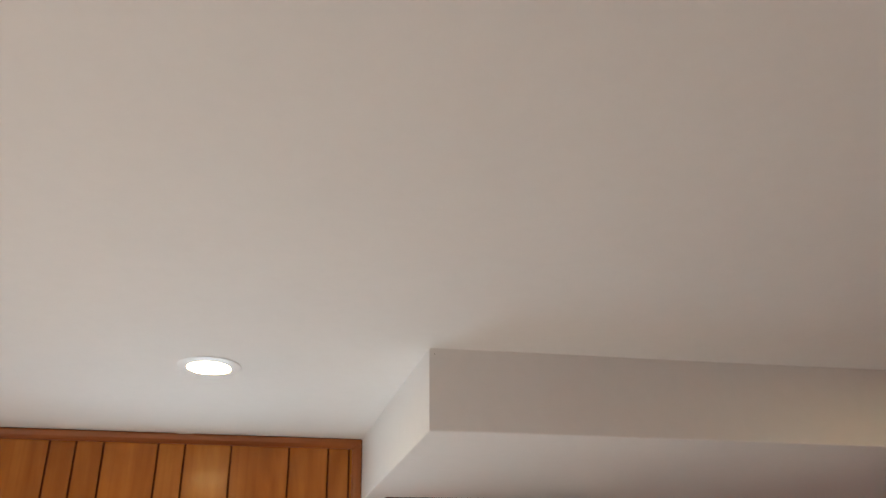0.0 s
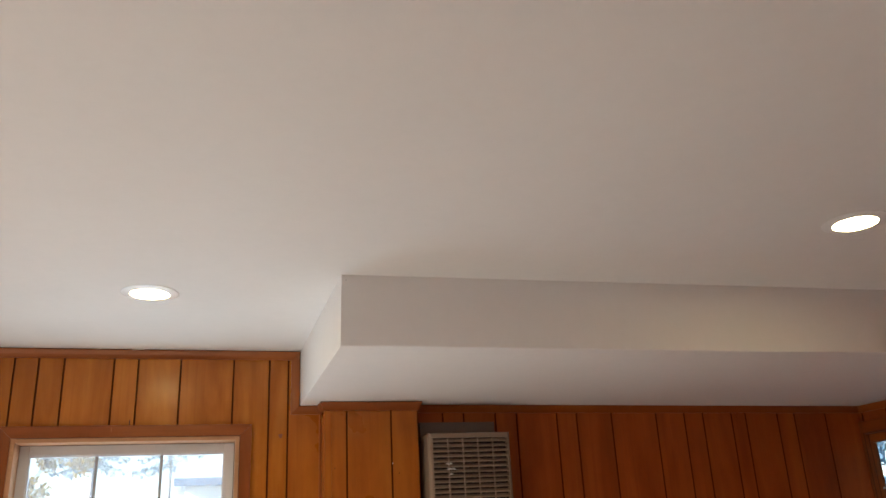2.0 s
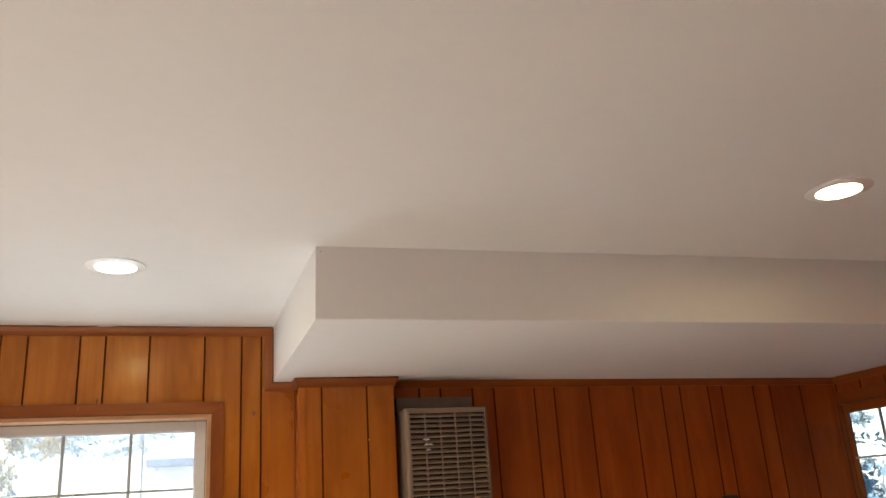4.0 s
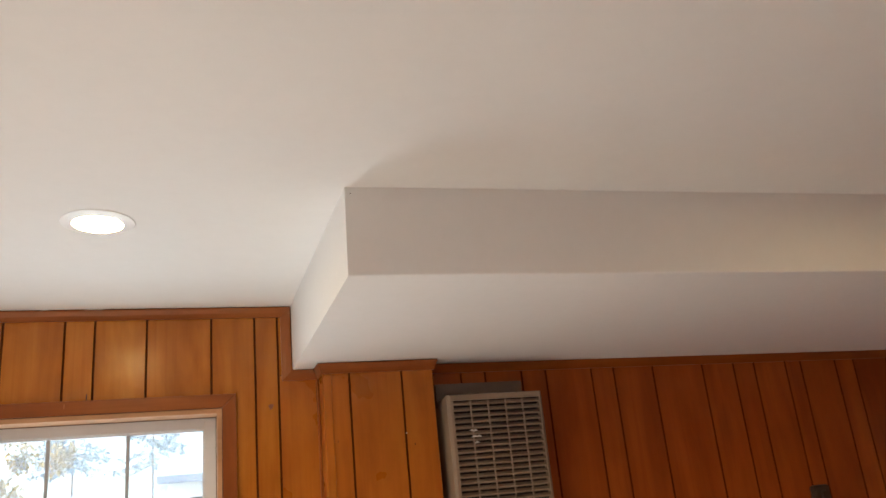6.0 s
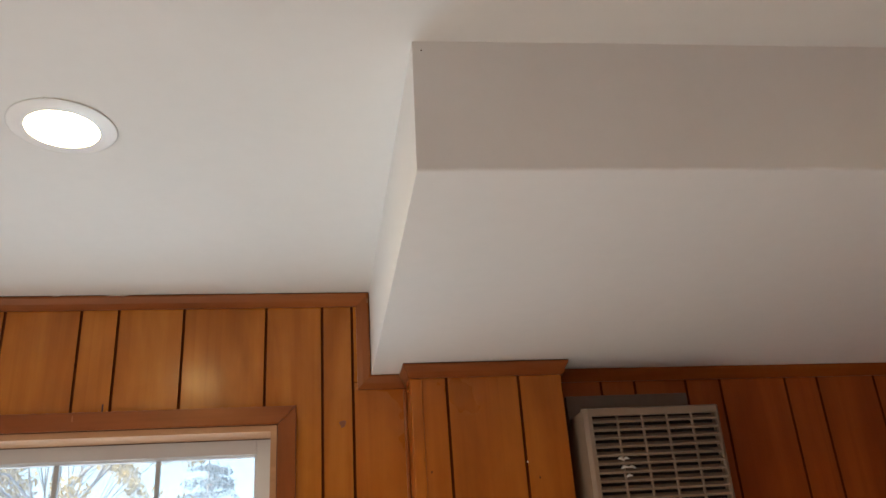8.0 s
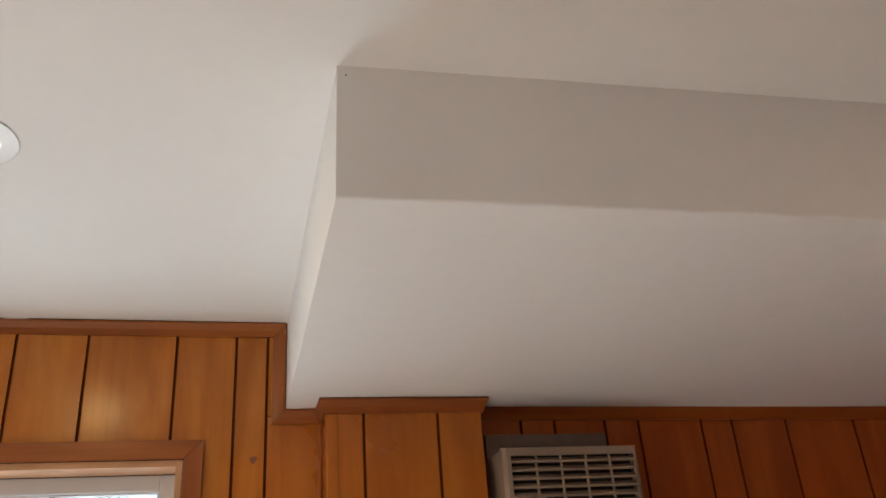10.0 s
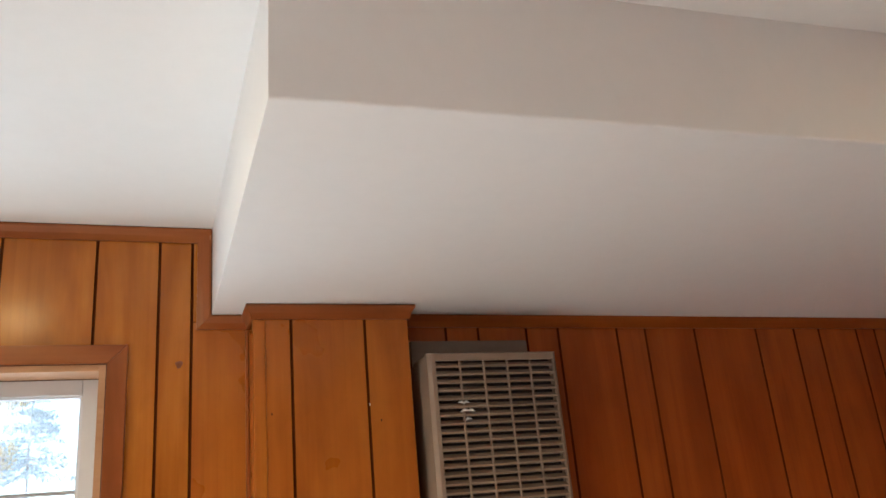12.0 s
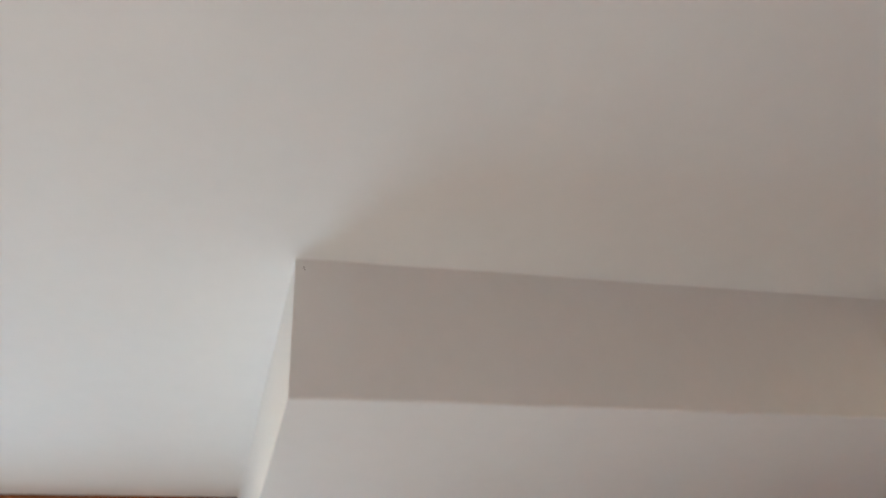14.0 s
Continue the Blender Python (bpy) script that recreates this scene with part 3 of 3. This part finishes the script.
# ---- wall heater ----
def heater():
    x0, x1, yf, zt = 0.545, 0.924, -0.161, 2.0095
    ob = empty("wall_heater", "tall tan enamelled wall heater with a louvred grille", "wall heater", (0.5 * (x0 + x1), FACE, 0.0))
    inv = Matrix.Translation(-ob.location)

    def add(name, bm, mat, parent=ob, label="", smooth=False):
        bmesh.ops.transform(bm, matrix=inv, verts=bm.verts)
        return part(name, bm, mat, parent, label, smooth)
    # cabinet: two sides, top, lower front, near-black block for the unlit inside
    cab = add("cabinet", boxed(x0, x0 + 0.012, yf + 0.026, FACE - 0.0005, 0.0, zt - 0.004, bevel=0.002), ENAMEL, ob, "tan enamelled sheet-metal cabinet")
    add("side", boxed(x1 - 0.012, x1, yf + 0.026, FACE - 0.0005, 0.0, zt - 0.004, bevel=0.002), ENAMEL, cab)
    add("top", boxed(x0 + 0.012, x1 - 0.012, yf + 0.026, FACE - 0.0005, zt - 0.016, zt - 0.004), ENAMEL, cab)
    add("shade_block", boxed(x0 + 0.0125, x1 - 0.0125, yf + 0.0265, FACE - 0.001, 0.0, zt - 0.017), DARK, cab)
    add("lower_front", boxed(x0 + 0.004, x1 - 0.004, yf, yf + 0.026, 0.02, 1.318, bevel=0.004), ENAMEL, cab)
    # grille: chamfered surround, bars and louvres
    s0, s1, t0, t1 = 0.5650, 0.9120, 1.345, zt - 0.0225
    c = 0.008

    def rim(o0, o1, p0, p1):
        bm = bmesh.new()
        outer_b = [(o0, p0), (o1, p0), (o1, p1), (o0, p1)]
        outer_f = [(o0 + c, p0), (o1 - c, p0), (o1 - c, p1 - 0.004), (o0 + c, p1 - 0.004)]
        inner = [(s0, t0), (s1, t0), (s1, t1), (s0, t1)]
        rings = []
        for pts, y in ((outer_b, yf + 0.026), (outer_b, yf + 0.010), (outer_f, yf + 0.0015), ([(a + (0.0015 if a < 0.7 else -0.0015), b) for a, b in outer_f], yf), (inner, yf), (inner, yf + 0.010)):
            rings.append([bm.verts.new((a, y, b)) for a, b in pts])
        for r0, r1 in zip(rings, rings[1:]):
            for i in range(4):
                j = (i + 1) % 4
                bm.faces.new((r0[i], r0[j], r1[j], r1[i]))
        return bm
    grille = add("grille", rim(x0 - 0.001, x1 + 0.001, 1.322, zt), ENAMEL, ob, "tan louvred grille with a dented patch")
    cols = 5
    for i in range(1, cols):
        u = s0 + (s1 - s0) * i / cols
        add("upright_bar", boxed(u - 0.0027, u + 0.0027, yf + 0.0008, yf + 0.009, t0, t1, bevel=0.0012), ENAMEL, grille)
    pitch = 0.0218
    n = int((t1 - t0) / pitch)
    # one louvre: a flat front rail that turns up and inward
    prof = [(0.0012, 0.0), (0.0012, 0.0052), (0.0045, 0.0068), (0.0155, 0.0150), (0.0165, 0.0140), (0.0062, 0.0050), (0.006, 0.0)]
    bm = bmesh.new()
    prism(bm, (s0, 0, 0), (s1, 0, 0), prof, 0, 0, (0, 1, 0))
    first = None
    for k in range(n):
        z = t1 - 0.0185 - pitch * k
        if first is None:
            first = part("louvre", bm, ENAMEL, grille)
        else:
            lv = new("louvre", first.data)
            lv.parent = grille
        o = first if k == 0 else lv
        o.location = (-ob.location.x, yf - ob.location.y, z)
    # bent bright tabs where the grille was knocked in
    for dx, row, w, tilt in ((-0.009, 5, 0.017, 16), (0.000, 6, 0.026, -6), (0.008, 7, 0.018, -10), (0.018, 6, 0.020, 10), (0.006, 5, 0.016, -8)):
        u, z = s0 + (s1 - s0) / cols + dx, t1 - 0.0185 - pitch * row + 0.012
        bm = bmesh.new()
        rings = []
        for i in range(9):
            q = i / 4 - 1
            h, lift = 0.0034 * (1 - 0.75 * q * q), 0.004 * math.cos(1.5 * q)
            rings.append([bm.verts.new((q * w / 2, y, lift + k * h)) for y, k in ((-0.001, -1), (-0.0016, 0), (-0.001, 1), (0.001, 1), (0.001, -1))])
        for r0, r1 in zip(rings, rings[1:]):
            for i in range(5):
                bm.faces.new((r0[i], r0[i - 1], r1[i - 1], r1[i]))
        bm.faces.new(rings[0])
        bm.faces.new(rings[-1])
        bmesh.ops.transform(bm, matrix=pose(u, yf - 0.0045, z, -12, tilt, 0), verts=bm.verts)
        add("bent_tab", bm, BRIGHT, grille, "bent bright metal tab")
    return ob


heater()

plate = empty("vent_plate", "grey sheet-metal plate on the wall above the heater", "vent cover", (0.72, FACE, 2.0))


def plate_parts():
    bm = boxed(-0.178, 0.183, -0.038, -0.0005, -0.02, 0.072, bevel=0.002)
    part("cover", bm, PLATE, plate)
    part("flange", boxed(-0.178, -0.160, -0.0395, -0.0385, -0.02, 0.070), PLATE, plate)


plate_parts()


# ---- dark thermostat on the north wall ----
def thermostat():
    ob = empty("thermostat", "small dark brown thermostat with a round dial on the planks", "thermostat", (2.240, FACE, 1.50))
    part("case", boxed(-0.043, 0.043, -0.030, -0.0005, -0.065, 0.064, bevel=0.012), BRONZE, ob)
    bm = bmesh.new()
    bmesh.ops.create_cone(bm, cap_ends=True, segments=28, radius1=0.020, radius2=0.017, depth=0.012, matrix=pose(0.008, -0.036, 0.022, 90, 0, 0))
    part("dial", bm, BRONZE, ob, "round dial")
    part("cover_ridge", boxed(-0.036, -0.028, -0.034, -0.0302, -0.045, 0.042, bevel=0.0015), BRONZE, ob)
    return ob


thermostat()


# ---- recessed lights ----
def lathe(profile, seg=64):
    bm = bmesh.new()
    rings = [[bm.verts.new((r * math.cos(2 * math.pi * i / seg), r * math.sin(2 * math.pi * i / seg), z)) for i in range(seg)] for r, z in profile]
    for a, b in zip(rings, rings[1:]):
        for i in range(seg):
            j = (i + 1) % seg
            bm.faces.new((a[i], a[j], b[j], b[i]))
    return bm, rings


def downlight(at, tilt):
    ob = empty("recessed_light", "round white recessed ceiling light, switched on", "ceiling light", at, "recessed ceiling lights")
    ob.rotation_euler = (radians(tilt[0]), radians(tilt[1]), 0)
    bm, rings = lathe([(0.0930, 0.0), (0.0932, -0.0007), (0.0912, -0.0014), (0.079, -0.0034), (0.0665, -0.0057), (0.0645, -0.0060), (0.0632, -0.0056), (0.0632, 0.0)])
    part("trim_ring", bm, RING, ob, "white enamelled trim ring", True)
    bm, rings = lathe([(0.0631, -0.0052), (0.055, -0.0060), (0.042, -0.0066), (0.02, -0.0070)])
    bm.faces.new(rings[-1])
    bm2, rings2 = lathe([(0.0860, -0.0002), (0.0860, 0.0012), (0.02, 0.0012)])
    bm2.faces.new(rings2[-1])
    part("back_plate", bm2, DARK, ob)
    part("diffuser", bm, LENS, ob, "bright glowing diffuser", True)
    return ob


downlight((-0.601, -0.874, CEIL - 0.0009), (0.2, 0.4))
downlight((1.428, -1.850, CEIL - 0.0009), (0.2, 0.4))


# small marks on the north wall
def mark(name, x0, x1, z0, z1, mat, label, out=0.0008):
    tagged(link_mesh(name, boxed(x0, x1, FACE - out, FACE + 0.003, z0, z1), mat), label, "mark", kind="structure")


mark("saw_mark", -0.7085, -0.7045, 2.080, 2.100, NAIL, "short dark saw cut beside a groove")
mark("scuff", -0.775, -0.772, 2.052, 2.066, KNOT_PALE, "faint pale scuff across the window casing", 0.0190)
mark("wood_chip", -0.0065, -0.0030, 2.367, 2.380, JAMB_WOOD, "pale chip broken out of the moulding's mitre", 0.0205)
mark("filler_chip", -0.722, -0.664, 2.3972, 2.3992, FILLER, "chipped white filler along the ceiling edge", 0.0198)
mark("filler_chip", -0.865, -0.842, 2.3975, 2.3990, FILLER, "chipped white filler along the ceiling edge", 0.0198)


def knot(x, z, r):
    bm = bmesh.new()
    vs = [bm.verts.new((x + r * (0.8 + 0.25 * math.sin(3 * a)) * math.cos(a), FACE - 0.0005, z + 1.2 * r * (0.9 + 0.15 * math.sin(2 * a + 1)) * math.sin(a))) for a in (2 * math.pi * i / 20 for i in range(20))]
    bm.faces.new(vs)
    ob = link_mesh("knot", bm, KNOT)
    ob.parent = north


knot(-0.080, 2.025, 0.0105)


def nail_pop(at, r=0.0022):
    """A small dimple left by a plasterboard nail."""
    bm = bmesh.new()
    bmesh.ops.create_cone(bm, cap_ends=True, segments=10, radius1=r, radius2=r * 0.7, depth=0.0012, matrix=pose(*at, 90, 0, 0))
    tagged(link_mesh("nail_pop", bm, NAIL), "tiny dark nail dimple in the plaster", "mark", kind="structure")


nail_pop((0.020, SOFFIT_Y - 0.0016, 2.382), 0.0014)


# ---- outside ----
structure("ground", boxed(-400, 400, -400, 400, -0.9, -0.4), GRASS, "pale autumn lawn round the house", "ground")


# Unseen slab, added to throw sunlight up through the window at the ceiling.
structure("patio", boxed(-6.0, 5.0, 0.3, 6.5, -0.42, -0.36, bevel=0.01), paint("bounce_white", (0.76, 0.75, 0.73), 0.85, 80, 0.3, 0.12), "unseen near-white slab added to bounce sunlight up through the window", "patio")


def house_far():
    ob = empty("neighbour_house", "white sided house with a low grey-blue roof", "house", (5.4, 38.0, -0.4))
    part("wall", boxed(-6.6, 6.6, 0, 7, 0, 4.9), SIDING, ob)
    part("eaves_band", boxed(-7.1, 7.1, -0.75, -0.61, 4.72, 5.08, bevel=0.03), EAVES_BAND, ob, "dark blue-grey band along the eaves")
    bm = bmesh.new()
    prism(bm, (-7.1, -0.6, 5.1), (7.1, -0.6, 5.1), [(0, 0), (4.1, 1.1), (8.2, 0), (8.2, -0.3), (0, -0.3)], 0, 0, (0, 1, 0))
    part("roof", bm, ROOFING, ob)
    for x in (-4.6, -1.6, 1.6, 4.6):
        wd = part("window", boxed(x - 0.6, x + 0.6, -0.05, 0.02, 1.0, 2.5), SASH, ob)
        part("pane", boxed(x - 0.5, x + 0.5, -0.07, -0.055, 1.1, 2.4), DARK, wd)
    return ob


house_far()


def leaf_cloud(rng, centres, count, size, flat=1.0):
    """Many small leaf faces scattered round branch ends."""
    verts, faces = [], []
    for cx, cy, cz, r in centres:
        for _ in range(count):
            d = Vector((rng.gauss(0, 1), rng.gauss(0, 1), rng.gauss(0, 1)))
            d = d.normalized() * r * rng.random() ** 0.5
            p = Vector((cx + d.x, cy + d.y, cz + d.z * flat))
            m = Euler((rng.uniform(0, 6.3), rng.uniform(0, 6.3), rng.uniform(0, 6.3))).to_matrix()
            s = size * rng.uniform(0.6, 1.3)
            k = len(verts)
            verts += [tuple(p + m @ Vector(q)) for q in ((-s, 0, 0), (0, -s * 0.5, s * 0.1), (s, 0, 0), (0, s * 0.5, s * 0.1))]
            faces.append((k, k + 1, k + 2, k + 3))
    me = bpy.data.meshes.new("crown")
    me.from_pydata(verts, [], faces)
    return me


def limb(bm, a, b, r0, r1, seg=8):
    a, b = Vector(a), Vector(b)
    q = (b - a).to_track_quat("Z", "Y").to_matrix()
    rings = [[bm.verts.new(p + q @ Vector((r * math.cos(2 * math.pi * i / seg), r * math.sin(2 * math.pi * i / seg), 0))) for i in range(seg)] for p, r in ((a, r0), (b, r1))]
    for i in range(seg):
        j = (i + 1) % seg
        bm.faces.new((rings[0][i], rings[0][j], rings[1][j], rings[1][i]))


def leafy_tree(at, height, spread, seed, leaves, label):
    rng = random.Random(seed)
    ob = empty("tree", label, "tree", at)
    bm = bmesh.new()
    top = (0.1, 0.0, height * 0.6)
    limb(bm, (0, 0, 0), top, 0.13, 0.07)
    ends = []
    for i in range(13):
        a = 2 * math.pi * i / 13 + rng.uniform(-0.3, 0.3)
        z0 = height * rng.uniform(0.22, 0.6)
        r = spread * rng.uniform(0.5, 1.0)
        mid = (r * 0.5 * math.cos(a), r * 0.5 * math.sin(a), z0 + height * 0.10)
        end = (r * math.cos(a), r * math.sin(a), z0 + height * rng.uniform(0.06, 0.36))
        limb(bm, (0.1 * z0 / (height * 0.6), 0, z0), mid, 0.038, 0.022)
        limb(bm, mid, end, 0.022, 0.009)
        for _ in range(4):
            tip = (end[0] + rng.uniform(-.6, .6), end[1] + rng.uniform(-.6, .6), end[2] + rng.uniform(-.5, .5))
            limb(bm, mid if rng.random() < 0.4 else end, tip, 0.014, 0.005)
            ends.append((*tip, rng.uniform(0.16, 0.34)))
    part("trunk", bm, BARK, ob)
    me = leaf_cloud(rng, ends, 210, 0.045)
    me.materials.append(leaves)
    cr = new("crown", me)
    cr.parent = ob
    return ob


def conifer(at, height, seed, needles=GREEN, bare=0.1):
    rng = random.Random(seed)
    ob = empty("conifer", "tall bluish-green conifer standing on the lawn", "tree", at)
    bm = bmesh.new()
    limb(bm, (0, 0, 0), (0, 0, height), 0.13, 0.02)
    ends = []
    for i in range(150):
        f = rng.random()
        z = height * (bare + (0.98 - bare) * f)
        r = (1 - f) * height * 0.267 * (1 - bare) + 0.15
        a = rng.uniform(0, 6.283)
        limb(bm, (0, 0, z), (r * math.cos(a), r * math.sin(a), z - r * 0.25), 0.03, 0.006, 5)
        for k in (0.45, 0.7, 0.95):
            ends.append((r * k * math.cos(a), r * k * math.sin(a), z - r * k * 0.25, 0.28))
    part("trunk", bm, BARK, ob)
    me = leaf_cloud(rng, ends, 17, 0.09, 0.7)
    me.materials.append(needles)
    cr = new("crown", me)
    cr.parent = ob
    return ob


leafy_tree((-4.3, 11.5, -0.4), 7.2, 2.2, 4, YELLOW, "half-bare autumn tree with yellow leaves")
leafy_tree((-5.9, 16.5, -0.4), 7.0, 2.6, 8, YELLOW, "thin autumn tree with yellow leaves")
conifer((-2.4, 52.0, -0.4), 15.0, 5, bare=0.46)
conifer((-6.4, 47.0, -0.4), 14.0, 6, bare=0.46)
conifer((11.0, 6.1, -0.4), 5.6, 11, BLUE)
conifer((15.0, 13.5, -0.4), 8.5, 15)
conifer((9.6, 7.6, -0.4), 4.6, 21, BLUE)
# Unseen dark trees, added to cut light and reflections at the east window.
for spot, tall, seed in (((5.5, -0.9, -0.4), 6.0, 31), ((5.4, -2.6, -0.4), 6.5, 32), ((5.7, -4.4, -0.4), 6.2, 33)):
    conifer(spot, tall, seed, DARKGREEN)
